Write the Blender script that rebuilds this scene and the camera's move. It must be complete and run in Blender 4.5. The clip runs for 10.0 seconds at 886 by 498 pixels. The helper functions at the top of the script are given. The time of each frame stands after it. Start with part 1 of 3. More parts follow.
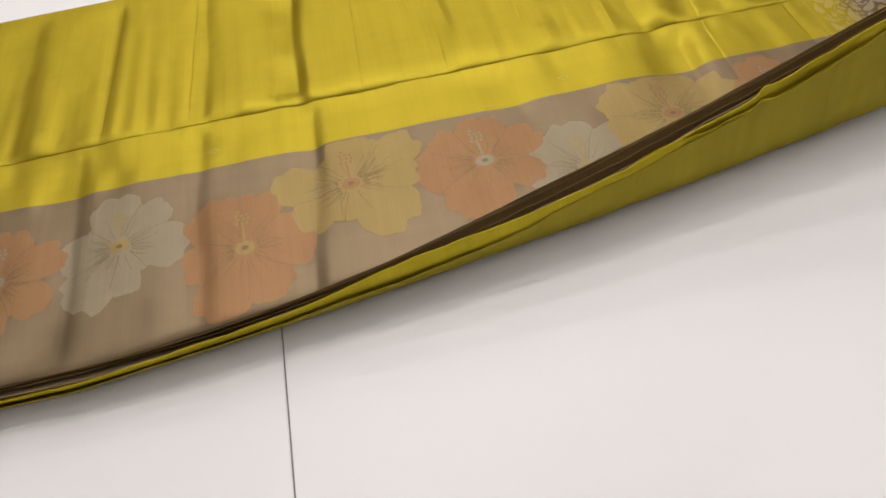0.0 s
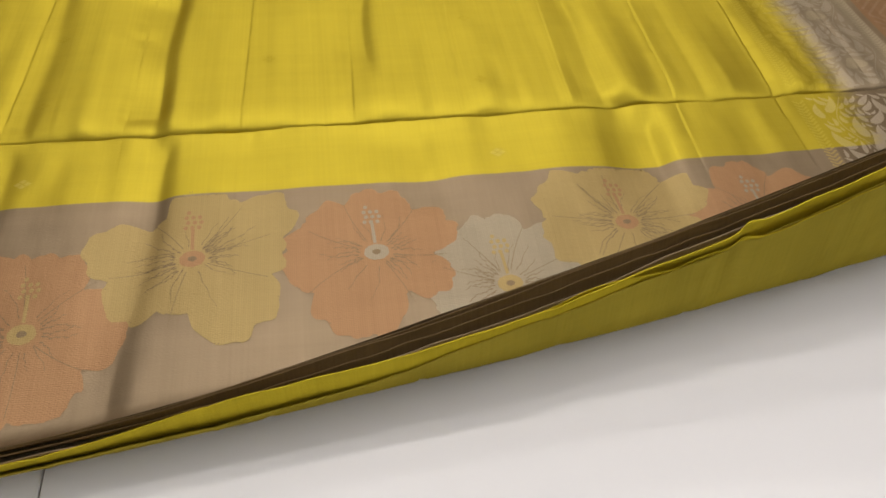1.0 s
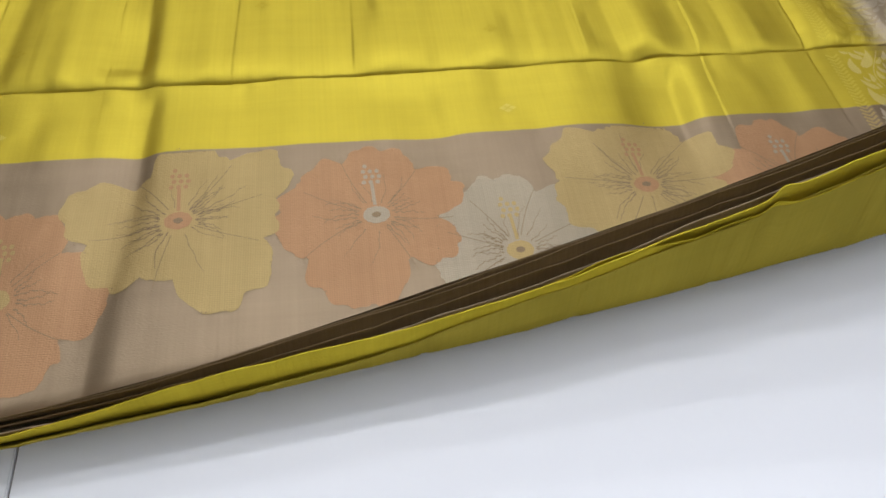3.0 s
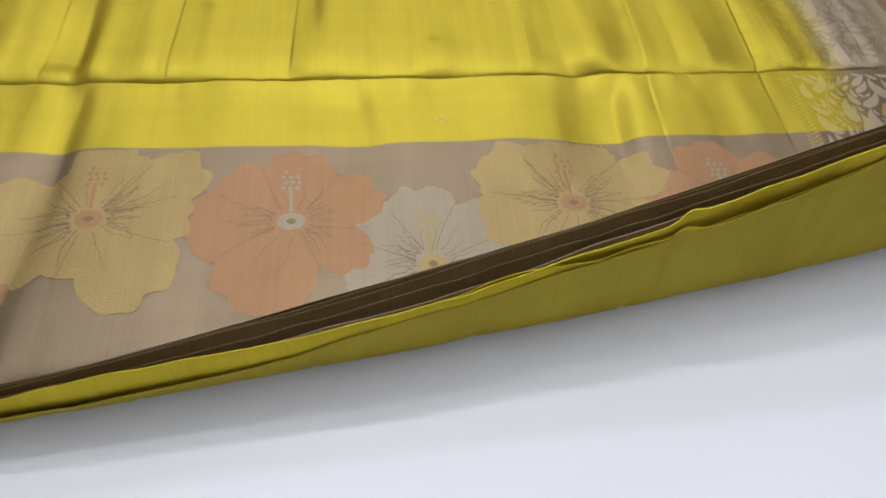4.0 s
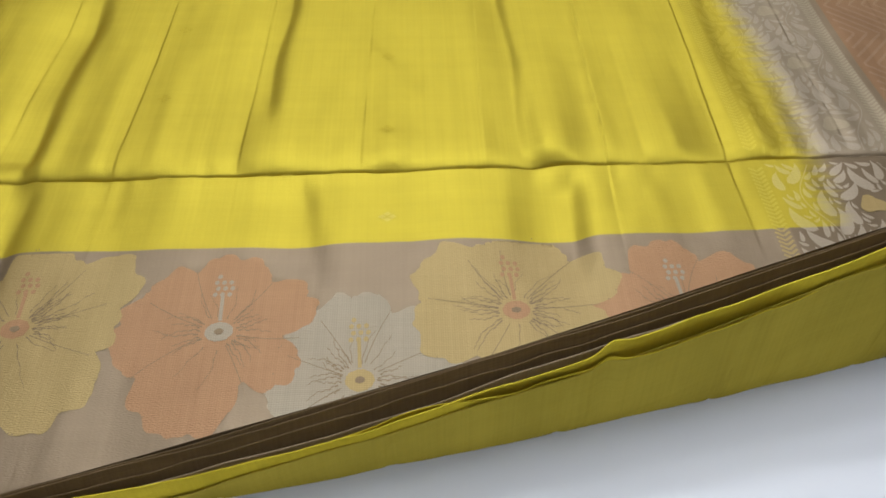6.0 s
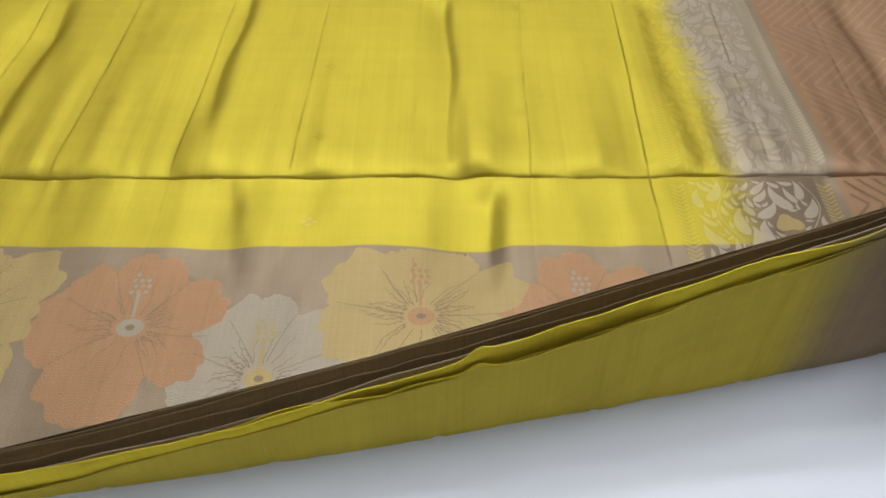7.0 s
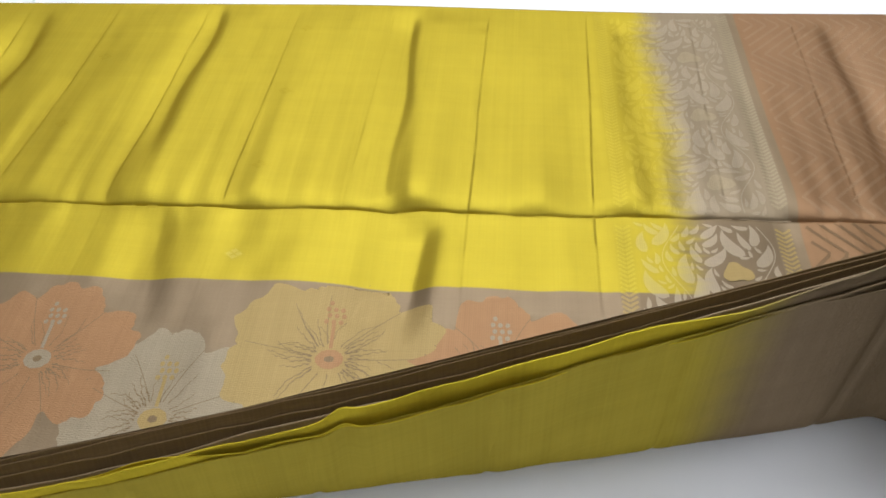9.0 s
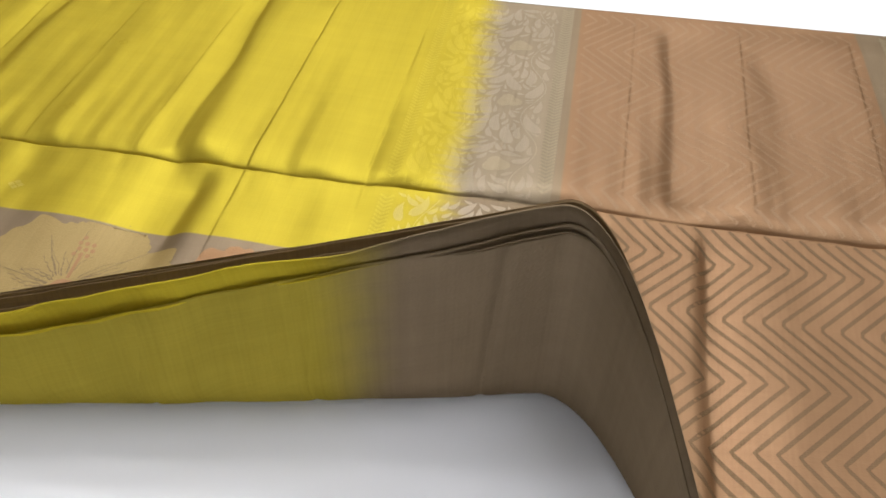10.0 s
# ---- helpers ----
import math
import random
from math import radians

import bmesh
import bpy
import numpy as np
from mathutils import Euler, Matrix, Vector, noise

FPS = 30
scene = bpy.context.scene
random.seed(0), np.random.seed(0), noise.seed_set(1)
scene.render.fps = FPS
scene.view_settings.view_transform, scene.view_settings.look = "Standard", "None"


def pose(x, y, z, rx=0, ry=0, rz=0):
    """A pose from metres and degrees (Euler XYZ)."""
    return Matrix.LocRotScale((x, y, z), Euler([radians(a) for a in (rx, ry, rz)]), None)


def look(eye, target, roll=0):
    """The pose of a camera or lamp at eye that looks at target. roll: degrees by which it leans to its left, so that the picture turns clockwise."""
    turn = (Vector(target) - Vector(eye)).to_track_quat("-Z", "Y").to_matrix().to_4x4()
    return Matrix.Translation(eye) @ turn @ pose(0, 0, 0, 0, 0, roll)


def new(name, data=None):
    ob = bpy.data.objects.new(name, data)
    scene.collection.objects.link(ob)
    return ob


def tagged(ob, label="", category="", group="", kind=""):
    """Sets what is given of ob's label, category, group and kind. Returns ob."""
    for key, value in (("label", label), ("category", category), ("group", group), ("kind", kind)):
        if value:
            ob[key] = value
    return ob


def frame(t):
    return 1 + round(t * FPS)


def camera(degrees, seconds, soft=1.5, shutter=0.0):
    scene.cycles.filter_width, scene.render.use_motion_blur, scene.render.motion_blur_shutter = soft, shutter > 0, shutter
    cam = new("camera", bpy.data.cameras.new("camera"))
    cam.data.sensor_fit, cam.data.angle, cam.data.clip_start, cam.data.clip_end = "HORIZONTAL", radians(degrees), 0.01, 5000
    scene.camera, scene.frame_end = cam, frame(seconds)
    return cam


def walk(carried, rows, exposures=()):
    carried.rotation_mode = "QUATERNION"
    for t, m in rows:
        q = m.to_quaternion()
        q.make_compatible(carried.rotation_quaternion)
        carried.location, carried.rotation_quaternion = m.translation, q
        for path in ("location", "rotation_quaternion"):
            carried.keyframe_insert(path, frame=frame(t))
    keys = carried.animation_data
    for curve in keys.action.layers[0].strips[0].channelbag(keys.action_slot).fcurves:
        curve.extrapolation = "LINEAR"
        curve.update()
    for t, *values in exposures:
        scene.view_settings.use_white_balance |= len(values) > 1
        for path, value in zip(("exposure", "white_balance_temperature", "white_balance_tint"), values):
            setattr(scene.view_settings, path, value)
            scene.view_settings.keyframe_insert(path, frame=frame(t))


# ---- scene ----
cam = camera(61.8, 10.0, soft=1.7)
PATH = [
    (0, (-0.197, -0.402, 0.571), (-0.1, 0.832, -1.001), -9.0),
    (0.3, (-0.212, -0.344, 0.479), (0.138, 0.973, -0.985), 1.8),
    (0.5, (-0.175, -0.293, 0.496), (0.187, 0.935, -1.04), 4.5),
    (0.7, (-0.150, -0.272, 0.490), (0.205, 0.943, -1.058), 5.4),
    (1, (-0.113, -0.228, 0.475), (0.12, 1.001, -1.085), 3.6),
    (1.2, (-0.096, -0.194, 0.463), (0.048, 1.025, -1.116), 2.0),
    (1.5, (-0.099, -0.181, 0.44), (0.035, 1.02, -1.154), 1.5),
    (2, (-0.104, -0.185, 0.432), (0.056, 0.962, -1.198), 1.4),
    (3.5, (-0.109, -0.204, 0.449), (0.116, 0.94, -1.176), 4.5),
    (3.8, (-0.069, -0.204, 0.443), (0.132, 0.954, -1.174), 5.0),
    (4, (-0.034, -0.199, 0.439), (0.134, 0.97, -1.176), 4.6),
    (4.5, (0.011, -0.173, 0.438), (0.106, 1.021, -1.163), 2.5),
    (5, (0.01, -0.161, 0.44), (0.069, 1.064, -1.139), 0.2),
    (6.5, (0.085, -0.145, 0.459), (0.122, 1.116, -1.093), -0.1),
    (7, (0.128, -0.159, 0.461), (0.124, 1.116, -1.08), -0.2),
    (7.5, (0.164, -0.169, 0.46), (0.104, 1.108, -1.078), -0.8),
    (8, (0.169, -0.15, 0.467), (0.067, 1.114, -1.079), -1.9),
    (8.5, (0.15, -0.132, 0.464), (0.026, 1.141, -1.074), -3.5),
    (9, (0.228, -0.119, 0.457), (0.071, 1.158, -1.073), -3.6),
    (9.2, (0.292, -0.118, 0.455), (0.116, 1.160, -1.074), -3.1),
    (9.5, (0.372, -0.115, 0.451), (0.175, 1.163, -1.074), -1.8),
    (9.7, (0.409, -0.117, 0.440), (0.179, 1.163, -1.078), -2.2),
    (10, (0.446, -0.124, 0.438), (0.191, 1.152, -1.081), -0.9),
]
EXPOSURES = [(0, -0.34, 7100, 14), (1.0, -0.26, 7100, 14), (1.8, -0.11, 6100, 12), (4.0, -0.17, 6100, 12), (5.0, -0.12, 6000, 11), (7.5, -0.02, 5980, 10), (9, 0.0, 6300, 10), (9.5, 0.05, 6450, 12), (10, 0.1, 6450, 12)]
walk(cam, [(t, look(eye, target, roll)) for t, eye, target, roll in PATH], EXPOSURES)

# ---- world and lamps ----
world = bpy.data.worlds.new("world")
scene.world = world
world.use_nodes = True
world.node_tree.nodes["Background"].inputs[0].default_value = (0.9, 0.95, 1.0, 1)
world.node_tree.nodes["Background"].inputs[1].default_value = 0.02

# place of each added, unseen ceiling panel (x, y), its size and its power in watts
# the last five are made-up fill for sheen, border and floor
PANELS = [(0.1, 1.05, 1.6, 0.16, 17), (-0.3, 1.85, 3.2, 0.16, 12), (0.1, 2.95, 4.4, 0.16, 33), (0.1, 4.1, 4.4, 0.16, 34), (-0.75, 0.55, 1.2, 0.16, 10), (0.1, -1.5, 4.4, 0.16, 6), (1.5, -0.1, 0.16, 2.0, 23)]
CEILING = 2.6
for px, py, sx, sy, watts in PANELS:
    data = bpy.data.lights.new("unseen_panel_light", "AREA")
    data.shape, data.size, data.size_y, data.energy = "RECTANGLE", sx - 0.05, sy - 0.05, watts
    data.color = (1.0, 0.99, 0.98)
    lamp = new("unseen_panel_light", data)
    lamp.location = (px, py, CEILING - 0.035)


# ---- materials ----
class Nodes:
    """Short hand for building a node tree."""

    def __init__(self, name):
        self.mat = bpy.data.materials.new(name)
        self.mat.use_nodes = True
        self.tree = self.mat.node_tree
        self.tree.nodes.clear()
        self.out = self.tree.nodes.new("ShaderNodeOutputMaterial")

    def put(self, sock, value):
        if isinstance(value, bpy.types.NodeSocket):
            self.tree.links.new(value, sock)
        elif isinstance(value, (tuple, list)) and len(value) == 3 and sock.type == "RGBA":
            sock.default_value = (*value, 1)
        else:
            sock.default_value = value

    def node(self, kind, **sockets):
        n = self.tree.nodes.new(kind)
        for k, v in sockets.items():
            self.put(n.inputs[int(k[1:]) if k[0] == "i" and k[1:].isdigit() else k.replace("_", " ")], v)
        return n

    def math(self, op, a, b=0.0, clamp=False):
        n = self.tree.nodes.new("ShaderNodeMath")
        n.operation, n.use_clamp = op, clamp
        self.put(n.inputs[0], a)
        self.put(n.inputs[1], b)
        return n.outputs[0]

    def mix(self, fac, a, b, blend="MIX"):
        n = self.tree.nodes.new("ShaderNodeMix")
        n.data_type, n.blend_type = "RGBA", blend
        self.put(n.inputs[0], fac)
        self.put(n.inputs[6], a)
        self.put(n.inputs[7], b)
        return n.outputs[2]

    def step(self, x, lo, hi, a=0.0, b=1.0):
        n = self.tree.nodes.new("ShaderNodeMapRange")
        n.interpolation_type = "SMOOTHSTEP"
        for i, v in enumerate((x, lo, hi, a, b)):
            self.put(n.inputs[i], v)
        return n.outputs[0]

    def noise(self, vec, scale, detail=3.0, rough=0.5):
        n = self.tree.nodes.new("ShaderNodeTexNoise")
        self.put(n.inputs["Vector"], vec)
        self.put(n.inputs["Scale"], scale)
        self.put(n.inputs["Detail"], detail)
        self.put(n.inputs["Roughness"], rough)
        return n.outputs[0]

    def scaled(self, vec, x, y, z=1.0):
        n = self.tree.nodes.new("ShaderNodeVectorMath")
        n.operation = "MULTIPLY"
        self.put(n.inputs[0], vec)
        n.inputs[1].default_value = (x, y, z)
        return n.outputs[0]


CREASE = 0.284          # the long crease that halves the folded width
YELLOW = ((0.200, 0.120, 0.014), (0.452, 0.372, 0.036))
TAUPE = ((0.104, 0.070, 0.036), (0.256, 0.195, 0.127))
COPPER = ((0.175, 0.092, 0.040), (0.285, 0.176, 0.100))
GOLD = ((0.245, 0.165, 0.060), (0.385, 0.295, 0.135))
SILVER = ((0.213, 0.172, 0.112), (0.346, 0.296, 0.214))
ORANGE = ((0.242, 0.124, 0.055), (0.368, 0.226, 0.124))


def cloth_coords(k):
    uv = k.node("ShaderNodeUVMap").outputs[0]
    sep = k.node("ShaderNodeSeparateXYZ", i0=uv)
    return uv, sep.outputs[0], sep.outputs[1]


def dye_edge(k, uv, u):
    """1 on the yellow side of the dye line, with ragged bleeding along the threads."""
    bleed = k.noise(k.scaled(uv, 18, 260), 1.0, 3)
    wide = k.noise(k.scaled(uv, 6, 9), 1.0, 2)
    moved = k.math("ADD", u, k.math("ADD", k.math("MULTIPLY", k.math("SUBTRACT", bleed, 0.5), 0.03),
                                    k.math("MULTIPLY", k.math("SUBTRACT", wide, 0.5), 0.02)))
    return k.step(moved, 0.350, 0.386, 1.0, 0.0)


def soft_dye_edge(k, uv, u):
    wide = k.noise(k.scaled(uv, 6, 30), 1.0, 3)
    return k.step(k.math("ADD", u, k.math("MULTIPLY", k.math("SUBTRACT", wide, 0.5), 0.03)), 0.325, 0.380, 1.0, 0.0)


def finish_silk(k, uv, dull, shine, sheen=0.55, rough=0.48, relief=0.25, thread=0.10, mottle=0.34, floats=0.0, streak=0.16):
    slub_u = k.noise(k.scaled(uv, 9, 900), 1.0, 2)
    slub_v = k.noise(k.scaled(uv, 420, 4), 1.0, 3)
    soft = k.noise(k.scaled(uv, 22, 12), 1.0, 4, 0.6)
    tone = k.math("ADD", k.math("MULTIPLY", slub_u, thread), k.math("ADD", k.math("MULTIPLY", slub_v, thread * 1.6), k.math("MULTIPLY", soft, mottle)))
    tone = k.math("ADD", tone, 1.0 - thread * 1.3 - mottle / 2)
    band_u = k.noise(k.scaled(uv, 75, 1.6), 1.0, 3, 0.6)
    band_v = k.noise(k.scaled(uv, 2.2, 95), 1.0, 2)
    tone = k.math("ADD", tone, k.math("MULTIPLY", k.math("SUBTRACT", band_u, 0.5), streak))
    tone = k.math("ADD", tone, k.math("MULTIPLY", k.math("SUBTRACT", band_v, 0.5), streak * 0.6))
    if floats:
        sep = k.node("ShaderNodeSeparateXYZ", i0=uv)
        for axis, wave, share in ((1, 4600.0, 1.0), (0, 3900.0, 0.7)):
            along = k.math("ADD", sep.outputs[axis], k.math("MULTIPLY", soft, 0.002))
            tone = k.math("ADD", tone, k.math("MULTIPLY", k.math("SINE", k.math("MULTIPLY", along, wave)), floats * share))
    grey = k.node("ShaderNodeCombineXYZ", i0=tone, i1=tone, i2=tone).outputs[0]
    dull = k.mix(1.0, dull, grey, "MULTIPLY")
    shine = k.mix(1.0, shine, grey, "MULTIPLY")
    weave = k.noise(k.scaled(uv, 500, 1500), 1.0, 1)
    crumple = k.noise(k.scaled(uv, 60, 22), 1.0, 3)
    b1 = k.node("ShaderNodeBump", Strength=relief, Distance=0.0006, Height=weave)
    b2 = k.node("ShaderNodeBump", Strength=0.11, Distance=0.003, Height=crumple, Normal=b1.outputs[0])
    d = k.node("ShaderNodeBsdfDiffuse", Color=dull, Roughness=0.6, Normal=b2.outputs[0])
    g = k.node("ShaderNodeBsdfAnisotropic", Color=shine, Roughness=rough, Normal=b2.outputs[0])
    m = k.node("ShaderNodeMixShader", Fac=sheen, i1=d.outputs[0], i2=g.outputs[0])
    k.tree.links.new(m.outputs[0], k.out.inputs[0])
    return k.mat


def body_silk(name, border=True, body=YELLOW):
    """The dyed cloth itself: yellow body, taupe border and end band, copper end piece."""
    k = Nodes(name)
    uv, u, v = cloth_coords(k)
    yellow = dye_edge(k, uv, u) if border else soft_dye_edge(k, uv, u)
    if border:
        wob = k.math("MULTIPLY", k.math("SUBTRACT", k.noise(k.scaled(uv, 7, 0.5), 1.0, 2), 0.5), 0.006)
        yellow = k.math("MULTIPLY", yellow, k.step(k.math("ADD", v, wob), 0.2095, 0.2115))
    copper = k.math("MULTIPLY", k.step(u, 0.4560, 0.4574), k.step(u, 0.722, 0.7236, 1.0, 0.0))
    if not border:
        copper = 0.0
    ground0, ground1, mottle = TAUPE[0], TAUPE[1], 0.22
    if border:
        # band ground paled beyond the crease: sheen of the far half put into colour
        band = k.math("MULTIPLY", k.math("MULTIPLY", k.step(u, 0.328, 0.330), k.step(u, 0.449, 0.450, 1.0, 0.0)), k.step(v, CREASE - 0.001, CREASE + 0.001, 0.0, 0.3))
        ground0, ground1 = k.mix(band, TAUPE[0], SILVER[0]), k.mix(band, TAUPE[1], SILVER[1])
        # satin ground between leaves, with the near half's shade mixed into its colour
        satin_shade = k.math("MULTIPLY", k.math("MULTIPLY", k.step(u, 0.328, 0.330), k.step(u, 0.436, 0.437, 1.0, 0.0)), k.step(v, CREASE - 0.001, CREASE + 0.001, 0.55, 0.0))
        ground0, ground1 = k.mix(satin_shade, ground0, (0.070, 0.046, 0.022)), k.mix(satin_shade, ground1, (0.165, 0.122, 0.076))
    else:
        mottle = 0.45
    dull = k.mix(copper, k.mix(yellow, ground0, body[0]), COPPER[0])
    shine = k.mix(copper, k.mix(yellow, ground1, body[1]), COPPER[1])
    return finish_silk(k, uv, dull, shine, 0.62 if border else 0.55, 0.45 if border else 0.48, 0.25 if border else 0.5, 0.10 if border else 0.13, mottle)


def thread_silk(name, pair, sheen=0.45, rough=0.48, dyed=False, fleck=0.11, dye=((0.27, 0.185, 0.016), (0.59, 0.50, 0.07))):
    """Brocade thread laid over the ground weave, in fine floats."""
    k = Nodes(name)
    uv, u, v = cloth_coords(k)
    dull, shine = pair
    if dyed:
        yellow = k.math("MULTIPLY", dye_edge(k, uv, u), k.step(v, 0.2095, 0.2115))
        dull = k.mix(yellow, dull, dye[0])
        shine = k.mix(yellow, shine, dye[1])
    return finish_silk(k, uv, dull, shine, sheen, rough, 0.6, fleck, 0.22, 0.065, 0.07)


def plain(name, colour, rough, spec=0.5, var=0.06, scale=6.0, bump=0.0):
    k = Nodes(name)
    co = k.node("ShaderNodeTexCoord").outputs["Object"]
    n = k.noise(co, scale, 4)
    tone = k.math("ADD", k.math("MULTIPLY", n, var * 2), 1 - var)
    grey = k.node("ShaderNodeCombineXYZ", i0=tone, i1=tone, i2=tone).outputs[0]
    p = k.node("ShaderNodeBsdfPrincipled", Base_Color=k.mix(1.0, colour, grey, "MULTIPLY"), Roughness=rough)
    p.inputs["Specular IOR Level"].default_value = spec
    if bump:
        fine = k.noise(co, scale * 40, 2)
        b = k.node("ShaderNodeBump", Strength=bump, Distance=0.001, Height=fine)
        k.tree.links.new(b.outputs[0], p.inputs["Normal"])
    k.tree.links.new(p.outputs[0], k.out.inputs[0])
    return k.mat


def glow(name, colour, strength):
    k = Nodes(name)
    e = k.node("ShaderNodeEmission", Color=colour, Strength=strength)
    k.tree.links.new(e.outputs[0], k.out.inputs[0])
    return k.mat


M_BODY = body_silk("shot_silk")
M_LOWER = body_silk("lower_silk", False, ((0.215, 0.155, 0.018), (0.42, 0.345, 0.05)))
# brighter than the body yellow: light on the flared lip is painted in
M_LIT_LIP = body_silk("lit_edge_silk", False, ((0.32, 0.22, 0.014), (0.62, 0.52, 0.045)))
M_HEM = (lambda k: finish_silk(k, cloth_coords(k)[0], (0.120, 0.078, 0.036), (0.21, 0.15, 0.085), sheen=0.25, thread=0.30))(Nodes("taupe_silk"))
M_GOLD = thread_silk("gold_thread", GOLD)
M_GOLD_BAND = thread_silk("gold_band_thread", GOLD, dyed=True)
M_SILVER = thread_silk("silver_thread", SILVER)
M_ORANGE = thread_silk("orange_thread", ORANGE)
M_LEAF = thread_silk("silver_leaf_thread", ((0.240, 0.188, 0.124), (0.392, 0.328, 0.246)), dyed=True, dye=((0.29, 0.21, 0.05), (0.58, 0.49, 0.14)))
M_HEM_GREY = (lambda k: finish_silk(k, cloth_coords(k)[0], (0.185, 0.134, 0.080), (0.30, 0.23, 0.16), sheen=0.35, thread=0.30))(Nodes("grey_taupe_silk"))
# far-half copies of leaf and gold thread; washed-out sheen is put into the colour
SHEEN_DYE = ((0.232, 0.150, 0.015), (0.51, 0.42, 0.048))
M_VEIN = thread_silk("dark_vein_thread", ((0.148, 0.103, 0.053), (0.242, 0.178, 0.110)), sheen=0.45)
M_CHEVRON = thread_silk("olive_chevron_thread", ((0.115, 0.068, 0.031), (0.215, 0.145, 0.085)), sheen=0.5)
# same chevrons beyond the crease, their glossy sheen painted as a paler colour
M_CHEVRON_SHEEN = thread_silk("sheen_chevron_thread", ((0.19, 0.11, 0.055), (0.325, 0.215, 0.132)), sheen=0.6)
M_LEAF_SHEEN = thread_silk("sheen_leaf_thread", ((0.192, 0.152, 0.100), (0.330, 0.275, 0.200)), dyed=True, sheen=0.6, dye=SHEEN_DYE)
M_GOLD_SHEEN = thread_silk("sheen_gold_thread", ((0.188, 0.147, 0.088), (0.324, 0.267, 0.178)), dyed=True, sheen=0.6, dye=SHEEN_DYE)
# lozenge thread twice: the copy before the crease has its sheen painted in
M_BUTTI_LIT = thread_silk("lit_motif_thread", ((0.29, 0.205, 0.04), (0.57, 0.48, 0.09)))
M_BUTTI = thread_silk("yellow_motif_thread", ((0.215, 0.143, 0.012), (0.49, 0.40, 0.038)))
M_TILE = plain("glazed_white_tile", (0.72, 0.735, 0.77), 0.38, 0.4, 0.02, 3.0)
M_GROUT = plain("grout", (0.20, 0.19, 0.18), 0.9, 0.2, 0.1, 40)
M_WALL = plain("wall_paint", (0.55, 0.54, 0.52), 0.8, 0.3, 0.03, 2.0, 0.1)
M_CEIL = plain("ceiling_paint", (0.8, 0.8, 0.78), 0.85, 0.3, 0.02, 2.0)
M_FRAME = plain("white_metal", (0.8, 0.8, 0.8), 0.4, 0.5, 0.02, 10)
M_DIFF = glow("lit_diffuser", (1.0, 0.99, 0.98), 5.0)


# ---- shape of the cloth ----
STACK = 0.0184          # height of the folded stack
DELTA = 0.0263          # half the width of the bend where the front edge is lifted
FAR = 0.572             # where the far fold begins
BACK_R = 0.0088


def vnoise(u, v, su, sv, seed):
    """Smooth value noise with cells of su x sv metres, -1 to 1."""
    table = np.random.RandomState(seed).uniform(-1, 1, (64, 64))
    a, b = np.asarray(u) / su + 17.3, np.asarray(v) / sv + 11.7
    ia, ib = np.floor(a).astype(int), np.floor(b).astype(int)
    fa, fb = a - ia, b - ib
    fa, fb = fa * fa * (3 - 2 * fa), fb * fb * (3 - 2 * fb)
    g = lambda i, j: table[i % 64, j % 64]
    return (g(ia, ib) * (1 - fa) + g(ia + 1, ib) * fa) * (1 - fb) + (g(ia, ib + 1) * (1 - fa) + g(ia + 1, ib + 1) * fa) * fb


def ramp(x, lo, hi):
    t = np.clip((x - lo) / (hi - lo), 0, 1)
    return t * t * (3 - 2 * t)


# soft hollows along the width: place, width, depth, where it begins and ends across, drift of its place
HOLLOWS = [(-0.282, 0.011, 0.0120, 0.284, 0.60, 0.0), (-0.395, 0.012, 0.0042, 0.284, 0.60, 0.02), (-0.090, 0.008, 0.0060, 0.315, 0.66, 0.02),
           (0.132, 0.007, 0.0058, 0.284, 0.62, -0.02), (0.330, 0.012, 0.0030, 0.30, 0.66, 0.05), (0.546, 0.009, 0.0066, 0.284, 0.60, 0.0),
           (-0.51, 0.012, 0.005, 0.284, 0.60, 0.0), (-0.62, 0.014, 0.005, 0.284, 0.60, 0.0), (0.64, 0.018, 0.0025, 0.30, 0.60, 0.0),
           (-0.266, 0.010, 0.0046, -0.05, 0.284, 0.08), (-0.40, 0.012, 0.0036, -0.05, 0.284, 0.0), (-0.053, 0.014, 0.0045, 0.14, 0.284, -0.15),
           (0.166, 0.015, 0.0085, 0.13, 0.284, 0.10), (0.196, 0.012, 0.0030, -0.05, 0.13, 0.10),
           (0.284, 0.008, 0.0020, 0.23, 0.284, 0.10), (0.568, 0.008, 0.0066, -0.05, 0.284, 0.0), (-0.53, 0.012, 0.004, -0.05, 0.284, 0.0), (-0.65, 0.014, 0.004, -0.05, 0.284, 0.0)]
FOLDS = [0.098 + 0.1015 * k for k in range(-9, 9)]


